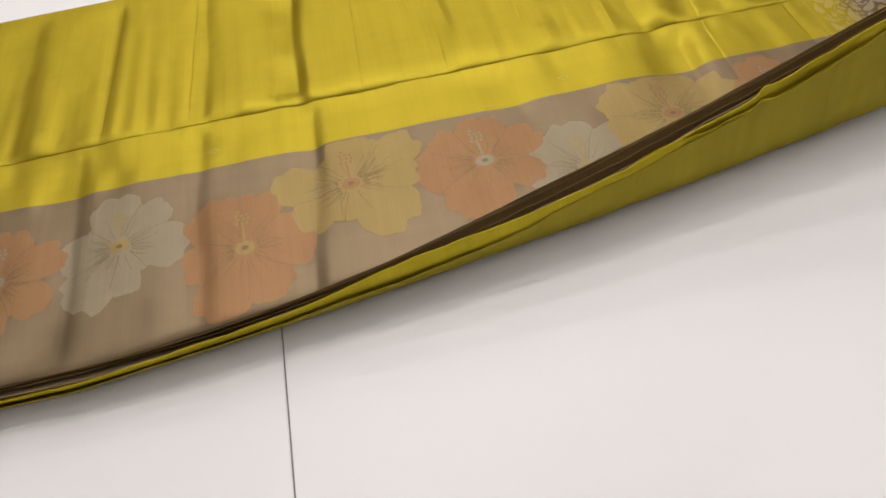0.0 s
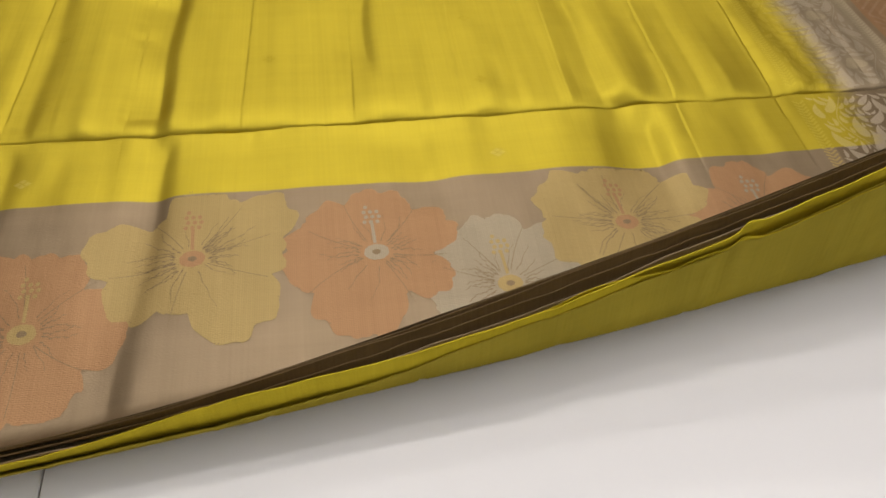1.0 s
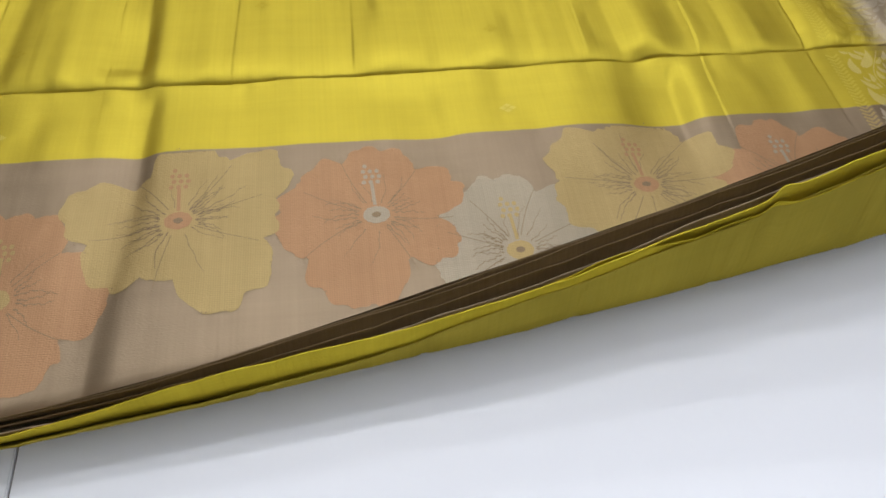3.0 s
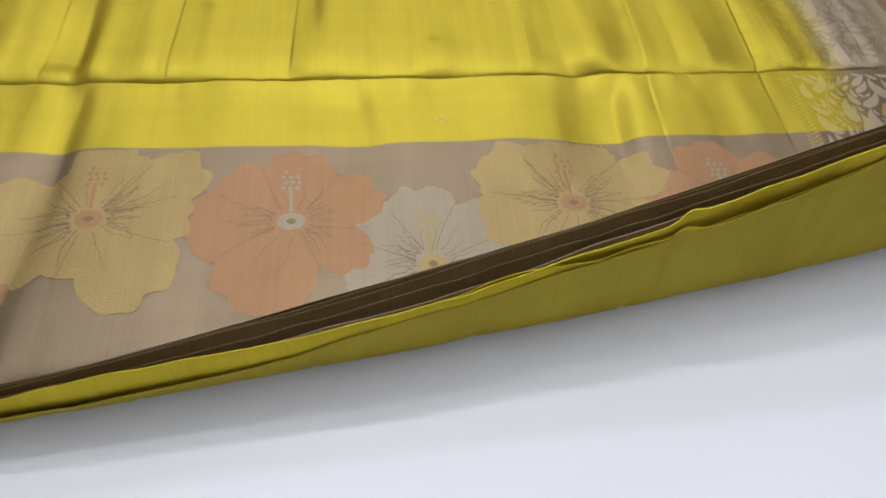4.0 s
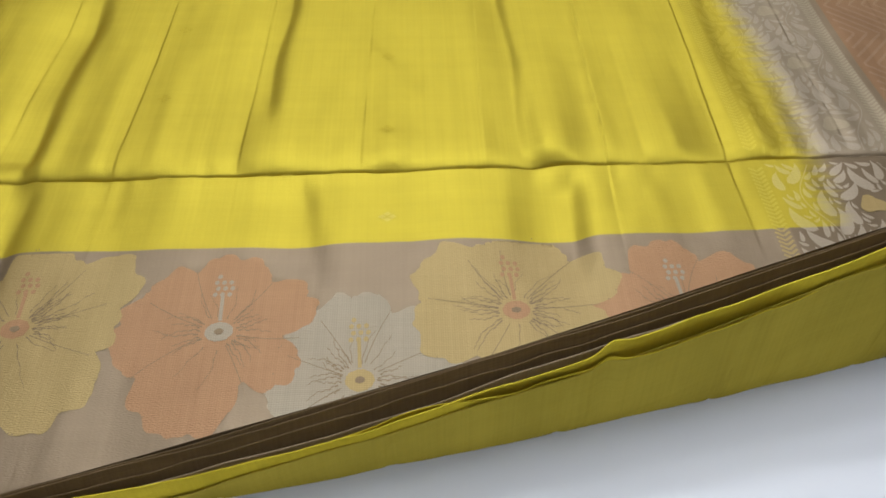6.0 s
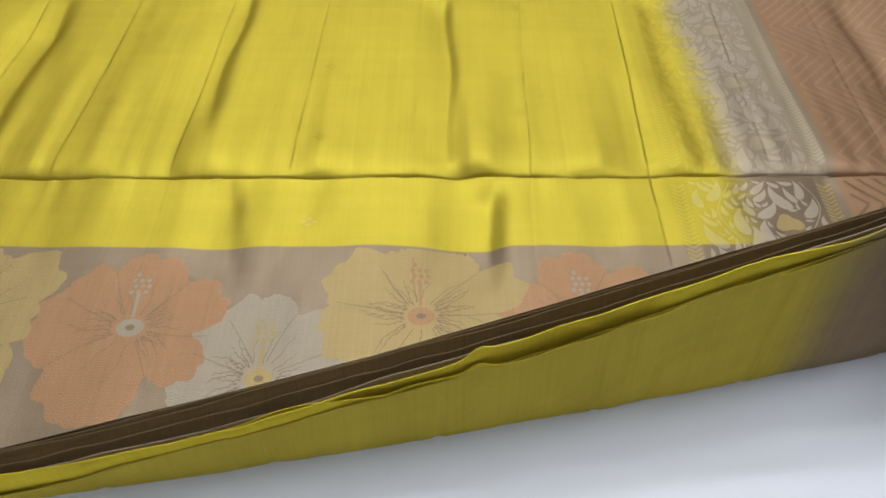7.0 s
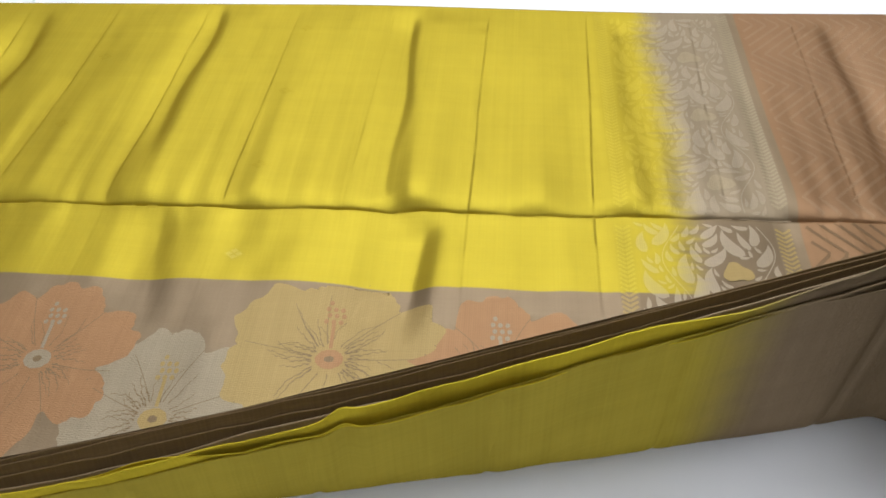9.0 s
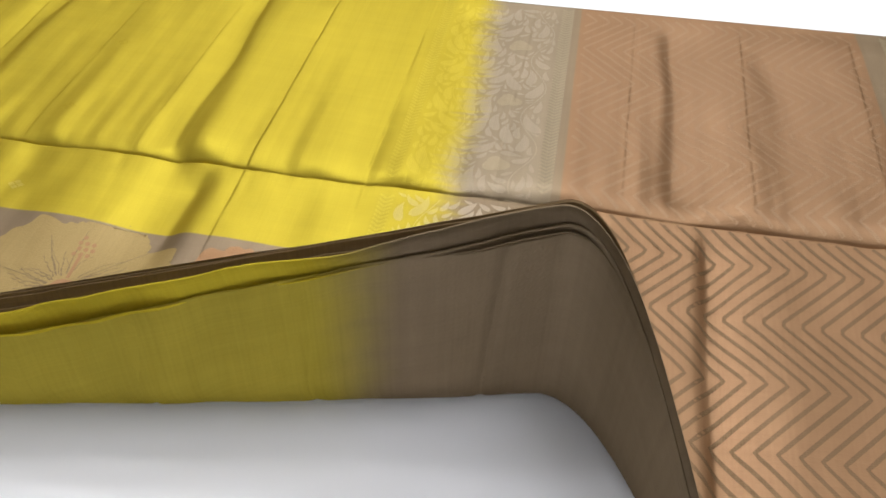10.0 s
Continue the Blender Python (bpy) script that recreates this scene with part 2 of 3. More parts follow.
def relief(u, v):
    """Height of the top layer over its flat state: creases, hollows and puffing."""
    vc = CREASE + 0.002 * vnoise(u, 0 * u, 0.09, 1, 5) + 0.0007 * vnoise(u, 0 * u, 0.018, 1, 4)
    d = v - vc
    far = ramp(d, -0.004, 0.03)
    gap = 1.0 + 0.65 * vnoise(u, 0 * u, 0.034, 1, 6) + 0.22 * vnoise(u, 0 * u, 0.013, 1, 9)
    z = -0.0026 * (0.8 + 0.5 * vnoise(u, 0 * u, 0.03, 1, 13)) * np.exp(-(d / 0.0013) ** 2)
    z = z + np.where(d > 0, 0.0080 * (1 + 0.3 * ramp(u, 0.30, 0.46)) * gap * (1 - np.exp(-np.maximum(d, 0) / 0.0115)) * np.exp(-np.maximum(d, 0) / 0.11), 0)
    z = z + np.where(d <= 0, 0.0026 * np.exp(np.minimum(d, 0) / 0.012), 0)
    # each panel between two pressed folds lies at its own slight tilt
    table = np.random.RandomState(33).uniform(-1, 1, (2, len(FOLDS)))
    z = z + 0.0016 * far * np.interp(u, FOLDS, table[0]) + 0.0004 * (1 - far) * np.interp(u, FOLDS, table[1])
    for i, f in enumerate(FOLDS):
        w = f + 0.03 * np.maximum(v - CREASE, 0) + 0.0016 * vnoise(v, 0 * v, 0.12, 1, 40 + i)
        e = w - u if i >= 11 else u - w
        strip = 0.6 * ramp(v, 0.16, 0.25) if i in (10, 11) else 0.15
        amount = (strip * (1 - far) + far) * (0.9 + 0.7 * vnoise(v, 0 * v, 0.012, 1, 70 + i)) * (1.45 if i in (10, 11) else 0.42 + 0.35 * abs(table[0][i]))
        z = z - 0.0009 * np.where(e < 0, np.exp(np.minimum(e, 0) / 0.010), np.exp(-(e / 0.0011) ** 2)) * amount
    for i, (hu, hw, hd, v0, v1, drift) in enumerate(HOLLOWS):
        w = hu + drift * (v - CREASE) + 0.004 * vnoise(v, 0 * v, 0.09, 1, 90 + i)
        lead, tail = (0.03 if v0 == 0.284 else 0.09), (0.03 if v1 == 0.284 else 0.12)
        amount = ramp(v, v0 - 0.004, v0 + lead) * (1 - ramp(v, v1 - tail, v1 + 0.004))
        amount = amount * (0.85 + 0.35 * vnoise(v, 0 * v, 0.05, 1, 120 + i))
        steep = 1 if hu < 0.2 else -1
        q = (u - w) / (hw * (1 + 0.25 * vnoise(v, 0 * v, 0.1, 1, 150 + i)))
        q = np.where(q * steep > 0, q, q / 2.8)
        z = z - hd * amount * np.exp(-q * q)
    z = z + 0.0003 * vnoise(u, d, 0.008, 0.02, 12) * np.exp(-np.abs(d) / 0.010)
    # pinched star where hollows meet the long crease
    for pu in (-0.283, 0.141):
        r = np.sqrt((u - pu) ** 2 + d ** 2)
        z = z - 0.003 * np.exp(-(r / 0.014) ** 2)
    # pressed line near the hem
    z = z + 0.0004 * np.exp(-((v - 0.030 - 0.02 * u) / 0.0012) ** 2) * ramp(u, 0.0, 0.1)
    z = z + 0.0015 * vnoise(u, v, 0.045, 0.10, 7) * (1 - 0.62 * far) + 0.0011 * vnoise(u, v, 0.024, 0.05, 14) * ramp(v, 0.19, 0.22) * (1 - 0.7 * far) + 0.00025 * vnoise(u, v, 0.014, 0.03, 8)
    return z * ramp(v, -0.002, 0.03) * (1 - ramp(v, 0.535, FAR))


def lift_line(u):
    """Where the lifted front leaves the floor; it falls back to the floor towards both ends."""
    c = np.where(u < -0.5, -0.0256, 0.040 + 0.1663 * u + 0.0702 * u * u)
    return c - ramp(u, 0.455, 0.60) * (c + 0.03)


def drape(u, v, n):
    """The place of the cloth's point (u along, v across) lifted n along its normal; the front edge is raised towards the right."""
    u, v = np.broadcast_arrays(np.asarray(u, float), np.asarray(v, float))
    v = v - 0.0145 * (1 - ramp(v, 0.0, 0.10))
    c, th = lift_line(u), 1.86 - 0.3063 * u
    q = np.maximum((c + DELTA - v) / (2 * DELTA), 0)
    a = th * np.minimum(q, 1)
    r = 2 * DELTA / th
    extra = np.maximum(q - 1, 0) * 2 * DELTA
    y = np.where(q > 0, c + DELTA - r * np.sin(a), v) - extra * np.cos(th)
    z = STACK + r * (1 - np.cos(a)) + extra * np.sin(th)
    ny, nz = np.sin(a), np.cos(a)
    skew = 0.013 * ramp(0.42 - u, 0.0, 0.4) * ramp(v, 0.30, 0.57)
    phi = np.clip((v - FAR) / BACK_R, 0, math.pi)
    back = v > FAR
    y = np.where(back, FAR + BACK_R * np.sin(phi), y) + skew
    z = np.where(back, STACK - BACK_R * (1 - np.cos(phi)), z)
    ny, nz = np.where(back, np.sin(phi), ny), np.where(back, np.cos(phi), nz)
    return np.stack([u, y + n * ny, z + n * nz], -1)


def lift_angle(u):
    return (1.86 - 0.3063 * u) * np.clip((lift_line(u) + DELTA) / (2 * DELTA), 0, 1)


def on_top(u, v, above=0.00035):
    return drape(u, v, relief(np.asarray(u, float), np.asarray(v, float)) + above)


# ---- mesh helpers ----
def mesh_object(name, verts, faces, material, parent=None, uv=None, smooth=True, label="", kind=""):
    me = bpy.data.meshes.new(name)
    me.from_pydata([tuple(p) for p in verts], [], faces)
    if uv is not None:
        layer = me.uv_layers.new(name="UVMap")
        idx = np.empty(len(me.loops), np.int32)
        me.loops.foreach_get("vertex_index", idx)
        layer.data.foreach_set("uv", np.asarray(uv, np.float32)[idx].ravel())
    if smooth:
        me.polygons.foreach_set("use_smooth", [True] * len(me.polygons))
    me.materials.append(material)
    ob = new(name, me)
    ob.parent = parent
    return tagged(ob, label=label, kind=kind)


def part(name, bm, material, parent, label=""):
    me = bpy.data.meshes.new(name)
    bm.to_mesh(me)
    bm.free()
    me.materials.append(material)
    ob = new(name, me)
    ob.parent = parent
    return tagged(ob, label=label)


def grid_faces(a, b):
    i = np.arange(a * b).reshape(a, b)
    return np.stack([i[:-1, :-1], i[1:, :-1], i[1:, 1:], i[:-1, 1:]], -1).reshape(-1, 4).tolist()


def box(bm, lo, hi, bevel=0.0):
    m = Matrix.LocRotScale([(a + b) / 2 for a, b in zip(lo, hi)], None, [b - a for a, b in zip(lo, hi)])
    made = bmesh.ops.create_cube(bm, size=1, matrix=m)
    if bevel:
        edges = {e for v in made["verts"] for e in v.link_edges}
        bmesh.ops.bevel(bm, geom=list(edges), offset=bevel, segments=2, affect="EDGES")


# ---- floor, walls and ceiling ----
X0, X1, Y0, Y1 = -2.726, 3.274, -2.7, 4.5
bm = bmesh.new()
box(bm, (X0, Y0, -0.06), (X1, Y1, -0.0025))
floor = part("floor", bm, M_GROUT, None)
tagged(floor, label="glossy white tiled floor with one dark joint", category="floor", kind="structure")
TILE = 1.2
bm = bmesh.new()
box(bm, (0.0008, 0.0008, -0.012), (TILE - 0.0008, TILE - 0.0008, 0.0), 0.0008)
first = part("tile", bm, M_TILE, floor)
tile_mesh = first.data
first.location = (X0, Y0, 0)
for i in range(5):
    for j in range(6):
        if i or j:
            t = new("tile", tile_mesh)
            t.parent = floor
            t.location = (X0 + i * TILE, Y0 + j * TILE, 0)
for name, lo, hi in (("wall_north", (X0, Y1, 0), (X1, Y1 + 0.12, CEILING)), ("wall_south", (X0, Y0 - 0.12, 0), (X1, Y0, CEILING)),
                     ("wall_west", (X0 - 0.12, Y0 - 0.12, 0), (X0, Y1 + 0.12, CEILING)), ("wall_east", (X1, Y0 - 0.12, 0), (X1 + 0.12, Y1 + 0.12, CEILING))):
    bm = bmesh.new()
    box(bm, lo, hi)
    tagged(part(name, bm, M_WALL, None), label="plain off-white painted room wall", category="wall", kind="structure")
bm = bmesh.new()
box(bm, (X0 - 0.12, Y0 - 0.12, CEILING + 0.004), (X1 + 0.12, Y1 + 0.12, CEILING + 0.1))
tagged(part("ceiling", bm, M_CEIL, None), label="plain white painted ceiling", category="ceiling", kind="structure")
# assumed fittings round the added lamps, with a glowing face each, out of view
for px, py, sx, sy, watts in PANELS:
    root = new("unseen_ceiling_light")
    root.location = (px, py, CEILING)
    tagged(root, label="white flat rectangular ceiling light, unseen, added to light the cloth", category="light", group="ceiling lights")
    bm = bmesh.new()
    for lo, hi in (((-sx / 2, -sy / 2, -0.03), (sx / 2, -sy / 2 + 0.02, 0)), ((-sx / 2, sy / 2 - 0.02, -0.03), (sx / 2, sy / 2, 0)),
                   ((-sx / 2, -sy / 2 + 0.02, -0.03), (-sx / 2 + 0.02, sy / 2 - 0.02, 0)), ((sx / 2 - 0.02, -sy / 2 + 0.02, -0.03), (sx / 2, sy / 2 - 0.02, 0))):
        box(bm, lo, hi)
    part("frame", bm, M_FRAME, root)
    bm = bmesh.new()
    box(bm, (-sx / 2 + 0.02, -sy / 2 + 0.02, -0.02), (sx / 2 - 0.02, sy / 2 - 0.02, -0.012))
    part("diffuser", bm, M_DIFF, root)

# ---- the folded saree ----
U0, U1 = -0.95, 1.05
saree = new("saree")
tagged(saree, label="folded yellow silk saree with taupe flower border, front edge lifted", category="saree")

us = np.concatenate([np.arange(U0, -0.55, 0.003), np.arange(-0.55, 0.76, 0.0009), np.arange(0.76, U1, 0.003)])
vs = np.concatenate([np.arange(0.0, 0.262, 0.0032), np.arange(0.262, 0.31, 0.0008), np.arange(0.31, FAR, 0.0034), FAR + BACK_R * np.linspace(0, math.pi, 9)])
uu, vv = np.meshgrid(us, vs, indexing="ij")
hem_wave = 0.0012 * vnoise(us, 0 * us, 0.05, 1, 3)[:, None] * (1 - ramp(vv, 0, 0.02))
P = drape(uu, vv + hem_wave, relief(uu, vv))
mesh_object("top_layer", P.reshape(-1, 3), grid_faces(len(us), len(vs)), M_BODY, saree, np.stack([uu, vv], -1).reshape(-1, 2),
            label="yellow silk body with taupe border and copper end piece")

# folded layers under the top one: height below the top, overhang beyond its hem, wander, thickness
LAYERS = [(0.0005, 0.0000, 0.0005, 0.0008, M_HEM), (0.0016, 0.0006, 0.0012, 0.0008, M_HEM), (0.0042, -0.0010, 0.0022, 0.0010, M_HEM),
          (0.0098, 0.0050, 0.0024, 0.0012, M_HEM_GREY), (0.0133, 0.0165, 0.0022, 0.0010, M_LIT_LIP), (0.0163, 0.0110, 0.0018, 0.0016, M_LOWER), (0.0124, 0.0125, 0.0030, 0.0007, M_LIT_LIP)]
lu = np.arange(U0, U1, 0.0025)
for k, (down, over, wander, thick, material) in enumerate(LAYERS):
    edge = -over + down * lift_angle(lu) * (1 - 0.5 * ramp(lu, 0.1, 0.5)) + wander * vnoise(lu, 0 * lu, 0.06, 1, 200 + k) + 0.5 * wander * vnoise(lu, 0 * lu, 0.02, 1, 220 + k)
    sag = 0.0007 * vnoise(lu, 0 * lu, 0.07, 1, 240 + k)
    if k in (4, 6):
        edge = edge - 0.008 * ramp(lu, 0.0, 0.24) if k == 4 else edge + 0.006 * ramp(lu, 0.08, 0.2)
    if k >= 4:
        bump = np.exp(-((lu - 0.147) / 0.007) ** 2)
        sag, edge = sag + 0.0028 * bump, edge - 0.002 * bump
        for f in FOLDS:
            sag = sag - 0.0007 * np.exp(-np.abs(lu - f + 0.004) / 0.004)
    if k == 4:
        sag = sag - 0.0092 * ramp(lu, -0.25, 0.1) * (0.9 + 0.5 * vnoise(lu, 0 * lu, 0.045, 1, 260))
    if k == 6:
        sag = sag - 0.0072 * ramp(lu, -0.25, 0.1) * (0.8 + 0.7 * vnoise(lu, 0 * lu, 0.05, 1, 263))
    if k == 5:
        sag = sag - 0.0004 * ramp(lu, -0.05, 0.2) * (0.8 + 0.6 * vnoise(lu, 0 * lu, 0.06, 1, 261))
    run, roll = np.concatenate([np.linspace(0.15, 0.016, 32), np.linspace(0.014, 0.0, 10)]), ({4: 0.010, 6: 0.007}.get(k, 0.02))
    arc = np.linspace(0, math.pi, 7)[1:-1]
    rows, uvs = [], []
    for s in run:
        sink = max(0.0, 0.0125 - down) * 0.8 * ramp(s, 0.002, 0.035) if k < 4 else 0.0
        rows.append(drape(lu, edge + s, -down - sink + sag * math.exp(-s / roll)))
        uvs.append(np.stack([lu, edge + s], -1))
    for a in arc:
        rows.append(drape(lu, edge - thick / 2 * math.sin(a), -down - thick / 2 * (1 - math.cos(a)) + sag))
        uvs.append(np.stack([lu, edge - 0.001 * a], -1))
    for s in run[::-1]:
        sink = max(0.0, 0.0125 - down) * 0.8 * ramp(s, 0.002, 0.035) if k < 4 else 0.0
        dent = 0.0
        if k == 5:
            dent = 0.0007 * (1 + vnoise(lu, 0 * lu + s, 0.03, 0.05, 270)) * ramp(s, 0.0, 0.012)
            for f in FOLDS:
                dent = dent + 0.0011 * np.exp(-((lu - f - 0.03 + 0.1 * s) / 0.003) ** 2) * ramp(s, 0.0, 0.01)
        rows.append(drape(lu, edge + s, -down - thick - sink + dent + sag * math.exp(-s / roll)))
        uvs.append(np.stack([lu, edge - 0.003 - s], -1))
    P = np.stack(rows, 1)
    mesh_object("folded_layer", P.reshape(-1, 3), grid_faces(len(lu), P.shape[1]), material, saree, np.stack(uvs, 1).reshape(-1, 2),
                label="taupe folded hem" if material is M_HEM else "plain yellow folded edge")


# ---- woven motifs ----
def polar_patch(name, cu, cv, radius, material, parent, rings=10, above=0.0002, squash=1.0, clip=None, label=""):
    """A star-shaped woven patch round (cu, cv); radius is an array over the whole turn."""
    m = len(radius)
    a = np.linspace(0, 2 * math.pi, m, endpoint=False)
    f = np.linspace(0, 1, rings + 1)[1:]
    pu = cu + np.outer(f, radius * np.cos(a)).ravel()
    pv = cv + np.outer(f, radius * np.sin(a)).ravel() * squash
    pu, pv = np.append(pu, cu), np.append(pv, cv)
    if clip is not None:
        pu = np.minimum(pu, clip)
    if cv < 0.2:
        pv = np.minimum(pv, 0.2085)
    faces = []
    last = rings * m
    for j in range(m):
        k = (j + 1) % m
        faces.append((last, j, k))
        for r in range(rings - 1):
            faces.append((r * m + j, (r + 1) * m + j, (r + 1) * m + k, r * m + k))
    return mesh_object(name, on_top(pu, pv, above), faces, material, parent, np.stack([pu, pv], -1), label=label)


class Strips:
    """Gathers ribbons and small shapes that are laid on the cloth as one mesh."""

    def __init__(self, above):
        self.u, self.v, self.faces, self.above = [], [], [], above

    def ribbon(self, pu, pv, width):
        pu, pv = np.asarray(pu, float), np.asarray(pv, float)
        du, dv = np.gradient(pu), np.gradient(pv)
        ln = np.hypot(du, dv) + 1e-9
        w = np.broadcast_to(np.asarray(width, float), pu.shape) / 2
        base = len(self.u)
        for i in range(len(pu)):
            self.u += [pu[i] - dv[i] / ln[i] * w[i], pu[i] + dv[i] / ln[i] * w[i]]
            self.v += [pv[i] + du[i] / ln[i] * w[i], pv[i] - du[i] / ln[i] * w[i]]
        for i in range(len(pu) - 1):
            b = base + 2 * i
            self.faces.append((b, b + 1, b + 3, b + 2))

    def blob(self, pu, pv):
        base, n = len(self.u), len(pu)
        self.u += list(pu) + [float(np.mean(pu))]
        self.v += list(pv) + [float(np.mean(pv))]
        for i in range(n):
            self.faces.append((base + n, base + i, base + (i + 1) % n))

    def build(self, name, material, parent, label="", kind=""):
        u, v = np.array(self.u), np.array(self.v)
        return mesh_object(name, on_top(u, v, self.above), self.faces, material, parent, np.stack([u, v], -1), label=label, kind=kind)


def flower_outline(petals, rng, m=208):
    a = np.degrees(np.linspace(0, 2 * math.pi, m, endpoint=False))
    r = np.full(m, 30.0)
    for ang, reach, half in petals:
        d = np.abs((a - ang + 180) % 360 - 180) / (half * 1.12)
        lobe = reach * np.clip(1 - np.clip(d, 0, 1) ** 3.0, 0, 1) ** 0.45
        ruffle = 1 + 0.062 * np.abs(np.sin(np.radians(a - ang) * 7.5 + ang)) + 0.02 * np.sin(np.radians(a) * 23 + ang) - 0.02
        r = np.maximum(r, lobe * ruffle)
    r = np.maximum(r, 0.66 * np.mean([p[1] for p in petals]))
    return (r + np.repeat(rng.uniform(-0.9, 0.9, m // 2), 2)) / 1000


def flower(cu, cv, petals, silk, eye, seed, name_label, clip=None, lay=0.0):
    rng = np.random.RandomState(seed)
    body = polar_patch("flower_motif", cu, cv, flower_outline(petals, rng), silk, saree, 30, 0.00018 + lay, clip=clip, label=name_label)
    if clip is not None:
        return body
    for ang, reach, half in petals:
        dense = abs((ang + 180) % 360 - 180) < 45 or abs(ang - 180) < 45
        count = 6 if dense else 2
        for i in range(count):
            b = math.radians(ang + half * 0.85 * ((i + 0.5) / count * 2 - 1) + rng.uniform(-3, 3))
            r0, r1 = rng.uniform(11, 15), reach * rng.uniform(0.42, 0.64)
            t = np.linspace(0, 1, 19)
            rr = (r0 + (r1 - r0) * t) / 1000
            bend = b + rng.uniform(-0.25, 0.25) * t ** 2
            wob = 0.0005 * np.sin(t * rng.uniform(9, 16) + i)
            width = (0.0009 if dense else 0.0006) * (1 - 0.6 * t) * (1 + 0.35 * np.sin(t * 30))
            line = Strips(0.00036 + lay)
            lu0, lv0 = cu + rr * np.cos(bend) - wob * np.sin(bend), cv + rr * np.sin(bend) + wob * np.cos(bend)
            step = 2 if dense else 3
            for q in range(0, len(t) - step, step):
                line.ribbon(lu0[q:q + step + 1], lv0[q:q + step + 1] + (0.0006 if dense and q // step % 2 else 0), width[q:q + step + 1])
            line.build("vein", M_VEIN, body)
    turns = sorted((p[0] % 360, p[1], p[2]) for p in petals)
    for (a0, r0, h0), (a1, r1, h1) in zip(turns, turns[1:] + turns[:1]):
        span = (a1 - a0) % 360
        b = math.radians(a0 + span * h0 / (h0 + h1))
        t = np.linspace(0, 1, 14)
        rr = (13 + (min(r0, r1) * 0.88 - 13) * t) / 1000
        bend = b + rng.uniform(-0.2, 0.2) * (1 - t)
        seam = Strips(0.00036 + lay)
        seam.ribbon(cu + rr * np.cos(bend), np.minimum(cv + rr * np.sin(bend), 0.208), 0.0006 * (1 - 0.3 * t) * (1 + 0.3 * np.sin(t * 40)))
        seam.build("petal_seam", M_VEIN, body)
    lines = Strips(0.0005 + lay)
    edge = flower_outline(petals, np.random.RandomState(seed))
    for i in rng.randint(0, len(edge), 9):
        b, k = 2 * math.pi * i / len(edge), np.linspace(0, 2 * math.pi, 6)[:-1]
        lines.blob(cu + edge[i] * 0.99 * math.cos(b) + 0.0006 * np.cos(k), cv + edge[i] * 0.99 * math.sin(b) + 0.0005 * np.sin(k))
    lines.build("thread_end", M_VEIN, body, kind="stuff")
    n = 36
    polar_patch("flower_eye", cu, cv, np.full(n, 0.0098) + rng.uniform(-4e-4, 4e-4, n), eye, body, 4, 0.00045 + lay, 0.80)
    polar_patch("eye_centre", cu, cv, np.full(20, 0.0034) + rng.uniform(-3e-4, 3e-4, 20), M_VEIN, body, 2, 0.00062 + lay, 0.75)
    st = Strips(0.00045 + lay)
    t = np.linspace(0.009, 0.03, 8)
    st.ribbon(cu - 0.05 * t, cv + t, 0.0026)
    for i in range(10):
        du, dv = (i % 3 - 1) * 0.0052 + (i // 3 % 2) * 0.0015, 0.0315 + (i // 3) * 0.0054
        k = np.linspace(0, 2 * math.pi, 9)[:-1]
        st.blob(cu - 0.002 + du + 0.0018 * np.cos(k), cv + dv + 0.0021 * np.sin(k))
    st.build("stamen", eye, body, kind="stuff")
    return body


FLOWERS = [
    (-0.238, 0.142, [(165, 82, 30), (215, 70, 32), (84, 70, 38), (35, 88, 26), (308, 82, 38), (0, 70, 28)], M_GOLD, M_ORANGE, "gold woven hibiscus with copper eye"),
    (-0.097, 0.135, [(85, 66, 38), (25, 68, 32), (325, 64, 28), (250, 74, 45), (180, 73, 40), (135, 66, 28)], M_ORANGE, M_SILVER, "copper-orange woven hibiscus with silver eye"),
    (0.002, 0.093, [(98, 70, 36), (48, 66, 26), (350, 69, 38), (280, 60, 25), (238, 75, 36), (180, 61, 40), (140, 64, 30)], M_SILVER, M_GOLD, "silver woven hibiscus with gold eye"),
    (0.111, 0.145, [(145, 78, 36), (195, 72, 36), (290, 70, 42), (335, 68, 30), (25, 80, 25), (75, 73, 38), (112, 62, 25)], M_GOLD, M_ORANGE, "gold woven hibiscus with copper eye"),
    (0.231, 0.135, [(160, 64, 32), (100, 66, 36), (30, 70, 42), (335, 56, 28), (240, 80, 36), (200, 64, 28)], M_ORANGE, M_SILVER, "copper-orange woven hibiscus with silver eye"),
    (-0.351, 0.087, [(125, 78, 38), (75, 70, 34), (5, 70, 42), (300, 62, 34), (243, 74, 34), (185, 62, 36)], M_ORANGE, M_GOLD, "copper-orange woven hibiscus with gold eye"),
    (-0.478, 0.125, [(98, 70, 36), (48, 66, 26), (350, 69, 38), (280, 60, 25), (238, 75, 36), (180, 61, 40)], M_SILVER, M_GOLD, "silver woven hibiscus with gold eye"),
    (-0.600, 0.110, [(85, 66, 38), (25, 68, 32), (325, 64, 28), (250, 74, 45), (180, 73, 40)], M_ORANGE, M_SILVER, "copper-orange woven hibiscus with silver eye"),
]
for i, (cu, cv, petals, silk, eye, text) in enumerate(FLOWERS):
    flower(cu, cv, petals, silk, eye, 11 + i, text, lay=(0.0002, 0.0001, 0.0, 0.0002, 0.0001, 0.0001, 0.0, 0.0001)[i])
flower(0.303, 0.086, [(100, 56, 30), (150, 32, 40), (190, 28, 30), (240, 50, 30), (268, 56, 22)], M_SILVER, M_GOLD, 40, "silver half flower cut by the band", clip=0.3035)

